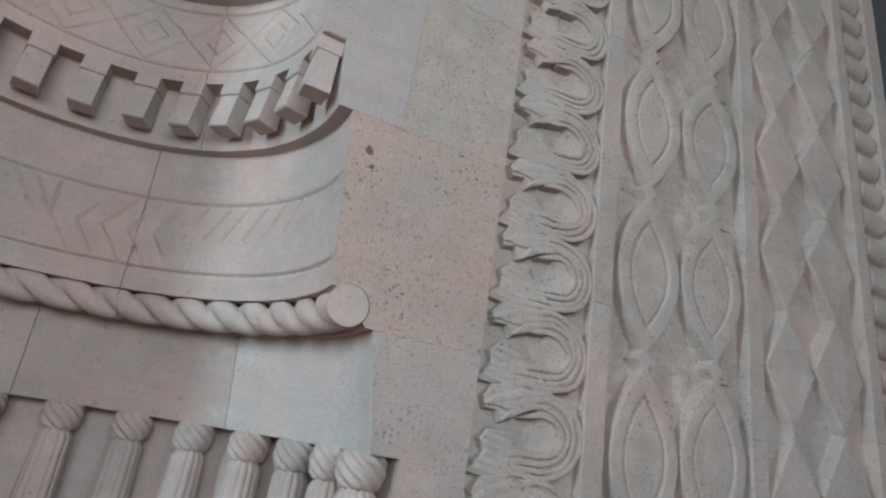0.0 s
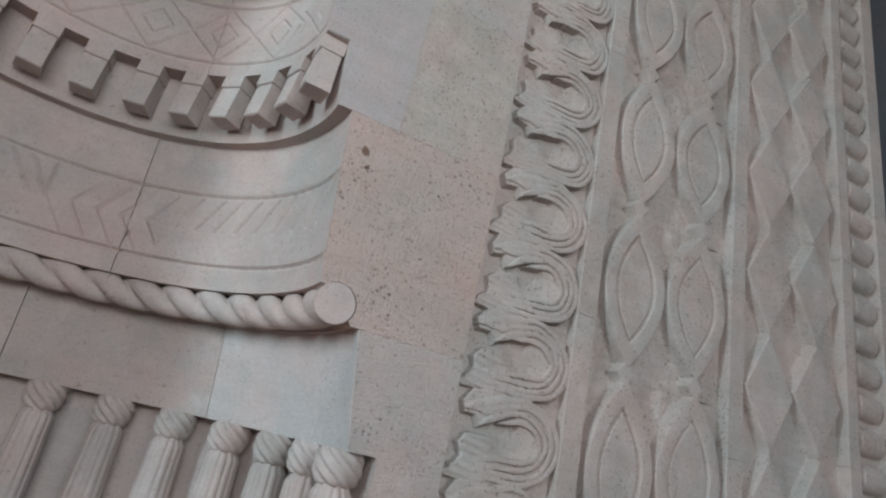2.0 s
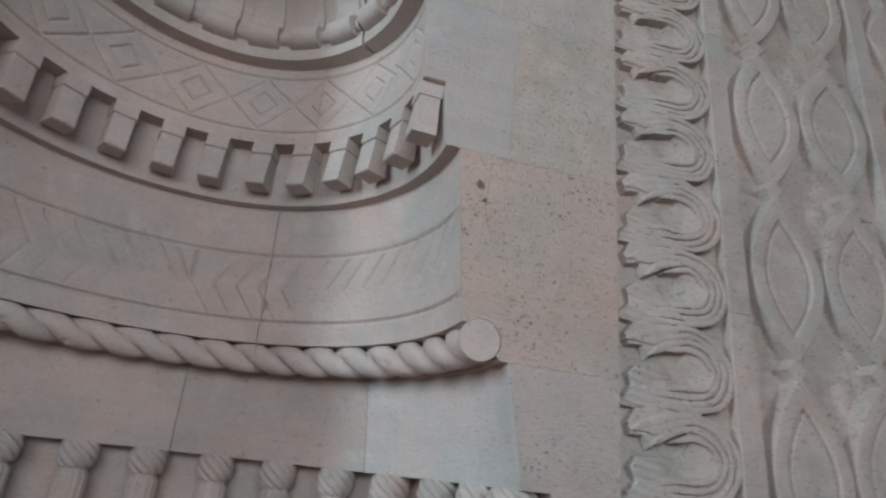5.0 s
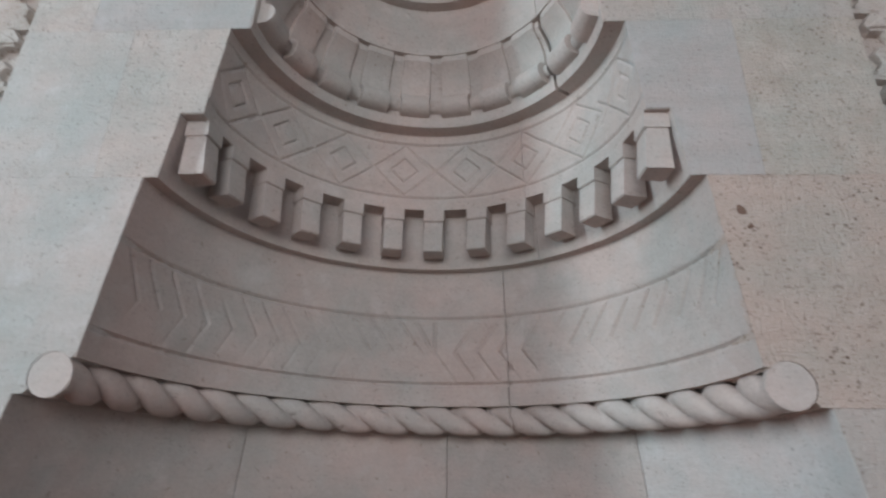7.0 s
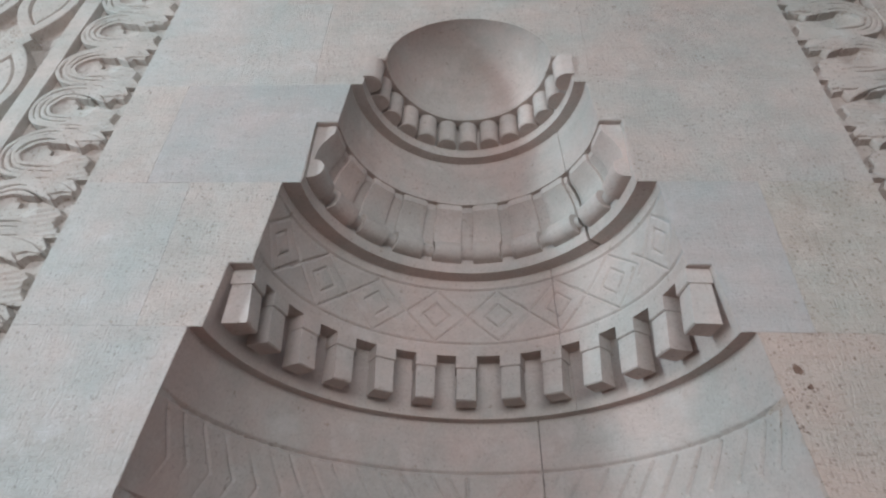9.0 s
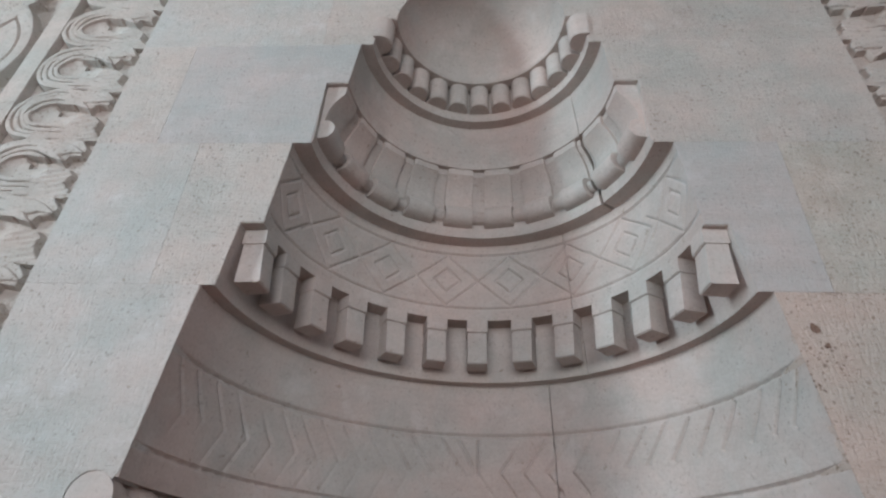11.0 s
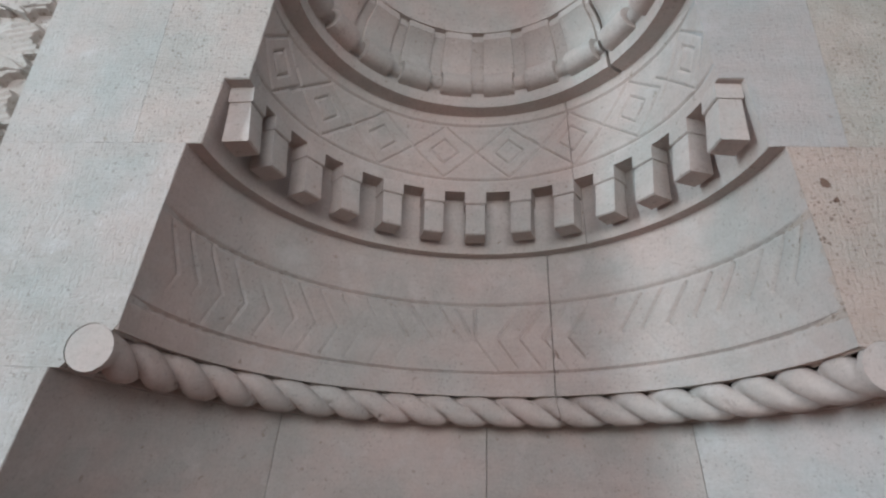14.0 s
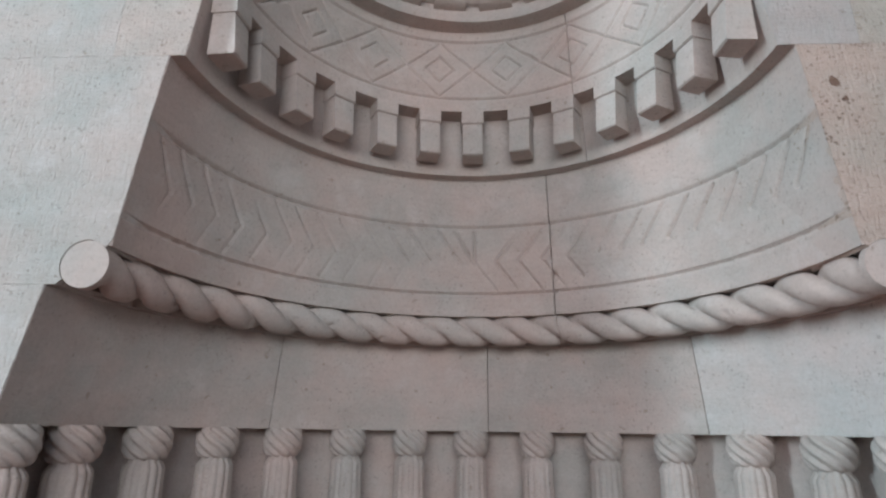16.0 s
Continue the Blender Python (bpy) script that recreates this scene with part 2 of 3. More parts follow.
# ---- niche outline in the wall plane, right half, from the bottom up ----
Z0, Z1, Z2, Z3 = 2.036, 2.503, 2.921, 3.311
ROPE_R, ROPE_Z, ROPE_T = 0.685, 2.073, 0.0435
arc = [(ROPE_R + 0.0445 * math.cos(radians(a)), ROPE_Z + 0.0445 * math.sin(radians(a))) for a in range(-38, 140, 8)]
LINTEL = 1.803
OUT_A = [(0.85, 0.62), (0.85, LINTEL), (0.788, LINTEL), (0.748, Z0)]
OUT_B = [(0.729, Z0)] + arc + [(0.642, 2.118), (0.602, Z1)]
OUT_C = [(0.570, Z1), (0.552, 2.672), (0.498, 2.672), (0.476, Z2)]
OUT_D = [(0.428, Z2), (0.422, 3.148), (0.361, 3.148), (0.345, Z3)]
OUT_E = [(0.310, Z3), (0.299, 3.432), (0.252, 3.432)] + [(0.250 * math.cos(radians(a)), 3.430 + 0.205 * math.sin(radians(a))) for a in range(6, 91, 6)]

wall = thing("wall_north", "cut limestone wall of the porch in large flush blocks", "wall", kind="structure")
# unseen slab added behind the blocks to keep sky light out of joints
add("wall_core", box_mesh("wall_core", -5.0, 3.2, 1.0, 1.25, 0.0, 6.2, CREAM), wall)
THICK, J = 0.16, 0.0003


def wall_block(points, material, label=""):
    """A block of the wall from its outline (x, z) in the wall's face."""
    bm = bmesh.new()
    front = [bm.verts.new((x, 0.0, z)) for x, z in points]
    backs = [bm.verts.new((x, THICK, z)) for x, z in points]
    bm.faces.new(front)
    bm.faces.new(backs[::-1])
    k = len(points)
    for i in range(k):
        bm.faces.new((front[i], backs[i], backs[(i + 1) % k], front[(i + 1) % k]))
    bmesh.ops.recalc_face_normals(bm, faces=bm.faces[:])
    bmesh.ops.triangulate(bm, faces=[f for f in bm.faces if len(f.verts) > 4])
    me = bpy.data.meshes.new("wall_block")
    bm.to_mesh(me)
    bm.free()
    me.materials.append(material)
    return add("wall_block", me, wall, label)


def off(path, d=0.0012):
    return [(x + d, z) for x, z in path]


def side_block(path, side, z0, z1, x_out, material, x_in=None, label=""):
    """A block between the niche's outline (or x_in) and x_out."""
    if x_in is None:
        pts = [(x, min(max(z, z0 + J), z1 - J)) for x, z in off(path)]
        pts = pts + [(x_out - J, z1 - J), (x_out - J, z0 + J)]
    else:
        pts = [(x_in + J, z0 + J), (x_in + J, z1 - J), (x_out - J, z1 - J), (x_out - J, z0 + J)]
    wall_block([(side * x, z) for x, z in pts], material, label)


P = 1.0  # edge of the plain pier
for side, mats in ((1, (CREAM, SALMON)), (-1, (PALE, PALE))):
    low_path = [(0.85, 1.62)] + OUT_A[1:]
    side_block(low_path, side, 1.62, Z0, P, mats[0])
    side_block([(0.85, 1.1), (0.85, 1.62)], side, 1.10, 1.62, P, mats[0])
    side_block([(0.85, 0.62), (0.85, 1.1)], side, 0.62, 1.10, P, mats[0])
    side_block([(0.0, 0.0), (0.0, 0.62)], side, 0.0, 0.62, P, mats[0])
    side_block(OUT_B, side, Z0, Z1, P, mats[1])
side_block(OUT_C, 1, Z1, Z2, 0.722, GREY)
side_block(None, 1, Z1, Z2, P, ROUGH, 0.722)
side_block(OUT_C, -1, Z1, Z2, 0.718, CREAM)
side_block(None, -1, Z1, Z2, P, PALE, 0.718)
side_block(OUT_D, 1, Z2, Z3, P, CREAM)
side_block(OUT_D, -1, Z2, Z3, 0.836, GREY)
side_block(None, -1, Z2, Z3, P, CREAM, 0.836)
right = off(OUT_E, 0.001)
left = [(-x, z) for x, z in right][::-1]
wall_block([(-0.46 + J, Z3 + J)] + [(left[-1][0], Z3 + J)] + left[:-1][::-1] + right[:-1][::-1] + [(right[0][0], Z3 + J), (0.36 - J, Z3 + J), (0.36 - J, 3.735 - J), (-0.46 + J, 3.735 - J)], CREAM)
side_block(None, 1, Z3, 3.735, P, CREAM, 0.36)
side_block(None, -1, Z3, 3.735, P, PALE, 0.46)
for z0, z1, cuts in ((3.735, 4.15, (-1.0, -0.62, 0.08, 0.61, 1.0)), (4.15, 4.58, (-1.0, -0.3, 0.35, 1.0)), (4.58, 5.4, (-1.0, -0.1, 0.7, 1.0)), (5.4, 6.2, (-1.0, 0.0, 1.0))):
    for a, b, m in zip(cuts, cuts[1:], (PALE, CREAM, CREAM, PALE)):
        wall_block([(a + J, z0 + J), (a + J, z1 - J), (b - J, z1 - J), (b - J, z0 + J)], m)

# ---- the niche ----
niche = thing("corbelled_niche", "half-round limestone niche stepping in tier by tier", "niche")


def lines(angle, z, r, pairs, width, depth):
    """Incised V-grooves along pairs of (angle, z) points."""
    d = np.full(angle.shape, 9.0)
    x = np.radians(angle) * r
    for (a0, z0), (a1, z1) in pairs:
        d = np.minimum(d, seg_dist(x, z, math.radians(a0) * r, z0, math.radians(a1) * r, z1))
    return depth * np.clip(1 - d / width, 0, 1)


# back of the colonnettes and the course above them
ring_block("back_panel", [(0.852, 0.62), (0.852, LINTEL + 0.010)], 0, 180, NICHE, niche)
lintel_cuts = (0, 43.7, 86.8, 132, 180)
for a, b, m in zip(lintel_cuts, lintel_cuts[1:], (NICHE_PALE, NICHE, NICHE, NICHE)):
    ring_block("lintel_block", [(0.788, LINTEL - 0.002), (0.748, Z0)], a, b, m, niche, step_a=1.5)
ring_block("lintel_bed", [(0.735, Z0 + 0.001), (0.737, 2.118)], 0, 180, NICHE, niche, back=0.05)

# chevron tier
G_LO, G_HI = 2.168, 2.360
chev = []
for tip in (93.3, 101.1, 107.0, 112.8, 119.6, 125.6, 131.4, 137.1, 143.6, 150.4, 157.0, 163.6, 169.7, 176.0):
    chev.append(((tip, 2.260), (tip + 5.9, G_HI - 0.012)))
    chev.append(((tip, 2.260), (tip + 3.6, G_LO + 0.012)))
for tip in (89.7, 84.1, 78.3, 72.3, 66.0, 59.0, 52.4, 47.0, 40.7, 34.3, 28.2, 20.8, 14.8, 9.6, 3.6):
    chev.append(((tip, 2.262), (tip - 6.2 * (tip < 89), G_HI - 0.012)))
    chev.append(((tip, 2.262), (tip - 6.0, G_LO + 0.003)))
chev.append(((89.7, 2.257), (94.6, G_HI - 0.012)))
CHEV = [p for p in chev if all(0.5 < q[0] < 179.5 for q in p)]


def carve_chevron(angle, z):
    worn = np.clip(0.75 + 0.55 * np.sin(angle * 0.13 + 1.2) * np.sin(z * 31 + angle * 0.05) + 0.25 * np.sin(angle * 0.71), 0.15, 1.1)
    # the lower strokes on the weathered eastern side are all but gone
    worn = worn * np.where((angle < 62) & (z < 2.258), 0.12, 1.0) * np.where(angle > 92, np.where(z < 2.256, 0.32, 0.8), 1.0)
    worn = np.where((angle < 56) & (z > 2.256), np.maximum(worn, 0.85) * 1.25, worn)
    h = lines(angle, z, 0.625, CHEV, 0.0060, 0.0078) * worn
    for ac, zc, size_, deep in ((69.4, 2.212, 0.011, 0.012), (70.1, 2.255, 0.006, 0.008), (69.7, 2.330, 0.005, 0.006), (103.2, 2.245, 0.008, 0.004), (118.0, 2.29, 0.010, 0.003), (131.0, 2.25, 0.013, 0.003)):
        dd = np.hypot((angle - ac) * 0.0109, (z - zc) * 0.6)
        h = h + deep * np.clip(1 - dd / size_, 0, 1)
    for g in (G_LO, G_HI):
        h = np.maximum(h, 0.0088 * np.clip(1.3 - np.abs(z - g) / 0.0056, 0, 1) * (1 - 0.35 * np.sin(angle * 0.9 + g * 7) ** 6))
    return h


for a, b, m in ((0, 69.75, NICHE), (69.85, 180, NICHE)):
    ring_block("chevron_block", [(0.660, 2.108), (0.645, 2.107), (0.602, Z1 + 0.001)], a, b, m, niche, carve=carve_chevron, step_z=0.0032, step_a=0.34, gap=0.0007, label="limestone block carved with chevron strokes")

# dentil tier
dentil_course = ring_block("dentil_course", [(0.570, Z1), (0.552, 2.671)], 0, 57.3, NICHE, niche)
dentil_course_b = ring_block("dentil_course", [(0.570, Z1), (0.552, 2.671)], 57.3, 180, NICHE, niche)


def sector_mesh(name, profile, width, r_ref, material, bulge=None, na=5, bevel=0.0015, back=0.05):
    """A piece standing proud of a round wall: profile (radius, z) of its face from the bottom up, width along the round."""
    pr = np.array(profile, float)
    half = width / 2 / r_ref
    th = np.linspace(-half, half, na)
    verts, faces = [], []
    nv = len(pr)
    for t in th:
        k = t / half
        for r, z in pr:
            rr = r + (bulge(k, z) if bulge else 0.0)
            if abs(k) > 0.99:
                rr += bevel
            verts.append((rr * math.cos(t), rr * math.sin(t), z))
    faces += [tuple(q) for q in grid_faces(na, nv)]
    n0 = len(verts)
    rb = pr[:, 0].max() + back
    for t in th:
        for r, z in pr:
            verts.append((rb * math.cos(t), rb * math.sin(t), z))
    faces += [tuple(q) for q in grid_faces(na, nv, n0, True)]
    for i in range(na - 1):
        for j, flip in ((0, False), (nv - 1, True)):
            q = (i * nv + j, n0 + i * nv + j, n0 + (i + 1) * nv + j, (i + 1) * nv + j)
            faces.append(q[::-1] if flip else q)
    for j in range(nv - 1):
        for i, flip in ((0, True), (na - 1, False)):
            q = (i * nv + j, n0 + i * nv + j, n0 + i * nv + j + 1, i * nv + j + 1)
            faces.append(q[::-1] if flip else q)
    me = mesh_of(name, verts, faces, material)
    bm = bmesh.new()
    bm.from_mesh(me)
    bmesh.ops.recalc_face_normals(bm, faces=bm.faces[:])
    bm.to_mesh(me)
    bm.free()
    me.set_sharp_from_angle(angle=radians(35))
    return me


def joined(name, parts, material):
    """One mesh out of several closed pieces."""
    bm = bmesh.new()
    for me in parts:
        bm.from_mesh(me)
    out = bpy.data.meshes.new(name)
    bm.to_mesh(out)
    bm.free()
    out.materials.append(material)
    out.set_sharp_from_angle(angle=radians(35))
    return out


dentil_warm = joined("dentil", [
    sector_mesh("dentil", [(0.491, 2.530), (0.487, 2.533), (0.497, 2.627), (0.500, 2.632)], 0.056, 0.50, NICHE, back=0.048),
    sector_mesh("dentil", [(0.496, 2.631), (0.493, 2.634), (0.496, 2.672)], 0.062, 0.50, NICHE, back=0.056),
], NICHE)
for i, a in enumerate((5.2, 19.3, 33.2, 46.9, 60.7, 75.0, 90.0, 104.0, 118.0, 132.7, 146.8, 161.0, 173.2)):
    one = a < 57.3
    add("dentil", dentil_warm, dentil_course if one else dentil_course_b, at=pose(0, 0, random.uniform(-0.002, 0.002), 0, 0, a + random.uniform(-0.15, 0.15) * (0 < i < 12)))

# lozenge tier
LO2, HI2 = 2.712, 2.884
loz = []
for i in range(8):
    c, half = 11.25 + 22.5 * i, 11.1
    zc, dz = (LO2 + HI2) / 2, (HI2 - LO2) / 2 - 0.002
    if i in (0, 7):
        c, half = (10.2, 9.0) if i == 0 else (168.4, 10.2)
    ring_pts = ((c - half, zc), (c, zc + dz), (c + half, zc), (c, zc - dz))
    loz += list(zip(ring_pts, ring_pts[1:] + ring_pts[:1]))
    q = [(c + (a - c) * 0.44, zc + (z - zc) * 0.47) for a, z in ring_pts]
    loz += list(zip(q, q[1:] + q[:1]))
    loz += [((c + half, zc), (c + half + 4, zc + dz * 0.4)), ((c + half, zc), (c + half + 4, zc - dz * 0.4))] if i < 7 else []
LOZ = [p for p in loz if all(0.5 < q[0] < 179.5 for q in p)]


def carve_lozenge(angle, z):
    h = lines(angle, z, 0.486, LOZ, 0.0046, 0.0066)
    for g in (LO2 - 0.004, HI2 + 0.004):
        h = np.maximum(h, 0.0065 * np.clip(1.25 - np.abs(z - g) / 0.0042, 0, 1))
    return h


for a, b, m in ((0, 57.3, NICHE), (57.3, 180, NICHE)):
    ring_block("lozenge_block", [(0.498, 2.670), (0.476, Z2 + 0.001)], a, b, m, niche, carve=carve_lozenge, step_z=0.0028, step_a=0.36, label="limestone block incised with a row of nested lozenges")

# console tier
console_courses = [ring_block("console_course", [(0.428, Z2), (0.424, 2.944), (0.424, 3.147)], a, b, m, niche) for a, b, m in ((0, 34.7, NICHE), (35.8, 180, NICHE))]


def console_prof(top, neck, roll, z_roll, r=0.032):
    """Face of a console: short upright lip, deep cove and a roll at the foot."""
    pts = [(0.422, z_roll - r - 0.001)]
    for a in range(-90, 91, 18):
        pts.append((roll + r - r * math.cos(radians(a)), z_roll + r * math.sin(radians(a))))
    z_a, z_b = z_roll + r + 0.008, 3.118
    for k in range(9):
        f = k / 8
        pts.append((neck - (neck - top) * f ** 2.2 + 0.004 * (1 - f), z_a + (z_b - z_a) * f))
    pts += [(top + 0.004, 3.121), (top, 3.124), (top, 3.147)]
    return pts


wide = console_prof(0.365, 0.404, 0.378, 2.987)
slim = console_prof(0.377, 0.417, 0.400, 2.990, 0.021)
wide_me = sector_mesh("console", wide, 0.084, 0.38, NICHE, na=7, bevel=0.003, back=0.006)
slim_me = sector_mesh("console_strip", slim, 0.050, 0.40, NICHE, na=5, bevel=0.002, back=0.006)
half_me = sector_mesh("console_strip", slim, 0.0195, 0.40, NICHE, na=3, bevel=0.002, back=0.006)
STEP = (180 - 17.2) / 9
for i in range(10):
    a = 8.6 + STEP * i
    k = 0 if a < 34.5 else 1
    add("console", wide_me, console_courses[k], at=pose(0, 0, 0, 0, 0, a))
    if i == 1:
        # the strip over the open joint is broken in two
        add("console_strip", half_me, console_courses[0], at=pose(0, 0, 0, 0, 0, a + STEP / 2 - 2.1))
        add("console_strip", half_me, console_courses[1], at=pose(0, 0, 0, 0, 0, a + STEP / 2 + 2.1))
    elif i < 9:
        add("console_strip", slim_me, console_courses[k], at=pose(0, 0, 0, 0, 0, a + STEP / 2))

# plain tier, round billets and conch
for a, b, m in ((0, 34.5, NICHE), (34.5, 180, NICHE)):
    ring_block("plain_block", [(0.361, 3.146), (0.345, Z3 + 0.001)], a, b, m, niche)
billet_course = ring_block("billet_course", [(0.310, Z3), (0.299, 3.431)], 0, 180, NICHE, niche)
billet = sector_mesh("billet", [(0.264, 3.342), (0.261, 3.345), (0.260, 3.432)], 0.056, 0.262, NICHE, bulge=lambda k, z: 0.026 * (1 - math.sqrt(max(0.0, 1 - 0.98 * k * k))), na=13, bevel=0.0)
for i in range(13):
    add("billet", billet, billet_course, at=pose(0, 0, 0, 0, 0, 5.0 + (180 - 10.0) / 12 * i))
conch_prof = [(0.252, 3.430)] + [(0.250 * math.cos(radians(a)), 3.430 + 0.205 * math.sin(radians(a))) for a in range(3, 91, 3)]
ring_block("conch", conch_prof, 0, 180, NICHE, niche, back=0.03, step_z=0.01, uneven=0.0018, label="plain hollowed limestone half-dome")

# rope moulding
na, nt_ = 1500, 40
th = np.radians(np.linspace(0.02, 179.98, na))
ps = np.linspace(0, 2 * np.pi, nt_, endpoint=False)
T, S = np.meshgrid(th, ps, indexing="ij")
lobe = np.abs(np.cos(S - np.pi * (np.degrees(T) - 5.4) / 9.0))
fade = smooth01(np.minimum(np.degrees(T) - 1.2, 178.8 - np.degrees(T)) / 2.5)
tube = ROPE_T - fade * 0.0200 * (1 - lobe) ** 1.7
# the joint that runs down through the rope, and old knocks
tube -= 0.007 * np.clip(1 - np.abs(np.degrees(T) - 69.4 - 0.4 * np.sin(3 * S)) / 0.22, 0, 1)
for a_, s_, deep_ in ((124.5, -20, 0.008), (112.0, -55, 0.007), (143.0, -65, 0.009), (151.5, -75, 0.008), (97.0, -40, 0.004), (31.0, -25, 0.005), (160.5, -60, 0.006)):
    dd = np.hypot((np.degrees(T) - a_) * 0.0112, (((np.degrees(S) - s_ + 180) % 360) - 180) * 0.00076)
    tube -= deep_ * smooth01(1 - dd / 0.013)
RR, ZZ = ROPE_R - tube * np.cos(S), ROPE_Z + tube * np.sin(S)
pts = np.stack([RR * np.cos(T), RR * np.sin(T), ZZ], -1).reshape(-1, 3)
pts[:, 2] += 0.0012 * wobble(pts)
a = np.arange(na * nt_).reshape(na, nt_)
b = np.roll(a, -1, axis=1)
quads = np.stack([a[:-1], b[:-1], b[1:], a[1:]], -1).reshape(-1, 4)
caps = [tuple(a[0]), tuple(a[-1][::-1])]
add("rope_moulding", mesh_of("rope_moulding", pts, [tuple(q) for q in quads] + caps, NICHE), niche, "thick twisted limestone rope with flat round ends")

# colonnettes
col_z = np.concatenate([np.linspace(0.62, LINTEL - 0.13, 10), np.linspace(LINTEL - 0.125, LINTEL - 0.066, 9)])


def turned(name, zs, rad, ridge, n_around, material):
    ph = np.linspace(0, 2 * np.pi, n_around, endpoint=False)
    A, Zg = np.meshgrid(ph, zs, indexing="ij")
    Rg = rad(Zg) + ridge(A, Zg)
    v = np.stack([Rg * np.cos(A), Rg * np.sin(A), Zg], -1).reshape(-1, 3)
    idx = np.arange(len(v)).reshape(n_around, len(zs))
    nx = np.roll(idx, -1, axis=0)
    f = np.stack([idx[:, :-1], nx[:, :-1], nx[:, 1:], idx[:, 1:]], -1).reshape(-1, 4)
    return mesh_of(name, v, [tuple(q) for q in f] + [tuple(idx[::-1, 0]), tuple(idx[:, -1])], material)


def shaft_rad(z):
    return 0.043 + 0.007 * smooth01((LINTEL - 0.09 - z) / 0.24) - 0.011 * smooth01((z - LINTEL + 0.088) / 0.020)


shaft_me = turned("shaft", col_z, shaft_rad, lambda a_, z_: -0.0042 * np.clip(1 - np.abs(((a_ * 14 / (2 * np.pi)) % 1) - 0.5) / 0.28, 0, 1), 98, NICHE)
cap_z = np.linspace(LINTEL - 0.070, LINTEL, 22)
cap_me = turned("capital", cap_z, lambda z_: 0.033 + 0.019 * np.sqrt(np.clip(1 - ((z_ - LINTEL + 0.032) / 0.038) ** 2, 0, 1)), lambda a_, z_: -0.0095 * np.abs(np.cos(a_ * 4 + 120 * (z_ - LINTEL + 0.1))) ** 3, 90, NICHE)
for i, a_ in enumerate((4.0, 13.8, 24.9, 37.3, 50.4, 63.7, 77.0, 90.4, 103.0, 115.8, 128.7, 141.2, 153.6, 165.7, 176.0)):
    m = pose(0.797 * math.cos(radians(a_)), 0.797 * math.sin(radians(a_)), 0, 0, 0, a_ * 3)
    shaft = add("colonnette", shaft_me, niche, "fluted limestone colonnette" if i == 0 else "", at=m)
    add("capital", cap_me, shaft, "bulbous spirally fluted capital" if i == 0 else "")
add("plinth", box_mesh("plinth", -0.86, 0.86, 0.004, 0.95, 0.30, 0.62, NICHE, 0.004), niche)


# ---- carved frame, the same on both sides ----
def relief_mesh(name, u0, u1, v0, v1, height, step, material):
    """A carved face: height(u, v) stands proud of its ground; u runs outwards along the wall, v up."""
    us = np.linspace(u0, u1, int((u1 - u0) / step) + 1)
    vs = np.linspace(v0, v1, int((v1 - v0) / step) + 1)
    U, V = np.meshgrid(us, vs, indexing="ij")
    H = height(U, V) * (GROUND / 0.040)
    v = np.stack([U, -H, V], -1).reshape(-1, 3)
    return mesh_of(name, v, grid_faces(len(us), len(vs)), material)


GROUND = 0.038
PITCH_S = 0.1905


def inside_poly(x, y, pts):
    """Distance to the outline of a closed polygon, positive inside."""
    d = np.full(x.shape, 9.0)
    inside = np.zeros(x.shape, bool)
    for (ax, ay), (bx, by) in zip(pts, pts[1:] + pts[:1]):
        d = np.minimum(d, seg_dist(x, y, ax, ay, bx, by))
        if ay != by:
            inside ^= ((ay > y) != (by > y)) & (x < (bx - ax) * (y - ay) / (by - ay) + ax)
    return np.where(inside, d, -d)


def bend(points, per=7):
    """A smooth run of points through the given ones."""
    p = np.array([points[0]] + list(points) + [points[-1]], float)
    out = []
    for i in range(1, len(p) - 2):
        for t in np.linspace(0, 1, per, endpoint=False):
            a_, b_, c_, d_ = p[i - 1:i + 3]
            out.append(0.5 * (2 * b_ + (c_ - a_) * t + (2 * a_ - 5 * b_ + 4 * c_ - d_) * t * t + (3 * b_ - a_ - 3 * c_ + d_) * t ** 3))
    return out + [p[-1]]


LEAF = [(-0.02, 0.0), (-0.105, 0.004), (-0.148, -0.006), (-0.168, -0.030), (-0.160, -0.058), (-0.192, -0.098), (-0.168, -0.108), (-0.08, -0.107), (0.02, -0.10)]
HEAD = [(-0.166, 0.034), (-0.176, 0.062), (-0.152, 0.096), (-0.05, 0.110), (0.01, 0.10), (0.01, 0.058), (-0.05, 0.050), (-0.095, 0.030), (-0.120, 0.008), (-0.132, 0.036)]
STRANDS = (
    [(-0.166, 0.046), (-0.115, 0.070), (-0.055, 0.087), (0.0, 0.0945), (0.066, 0.066), (0.0945, 0.0), (0.068, -0.068), (0.0, -0.0965), (-0.075, -0.097), (-0.13, -0.101), (-0.18, -0.101)],
    [(-0.140, 0.048), (-0.100, 0.056), (-0.048, 0.072), (0.0, 0.0785), (0.056, 0.053), (0.0785, 0.0), (0.054, -0.058), (-0.004, -0.081), (-0.075, -0.083), (-0.13, -0.088), (-0.178, -0.094)],
    [(-0.118, 0.016), (-0.085, 0.042), (-0.040, 0.057), (0.0, 0.0625), (0.044, 0.040), (0.0620, -0.002), (0.040, -0.048), (-0.010, -0.066), (-0.070, -0.068), (-0.125, -0.074), (-0.170, -0.082)],
    [(-0.070, 0.032), (-0.030, 0.044), (0.008, 0.043), (0.034, 0.022), (0.0455, -0.006), (0.028, -0.038), (-0.014, -0.051), (-0.065, -0.052), (-0.115, -0.060), (-0.158, -0.068)],
)


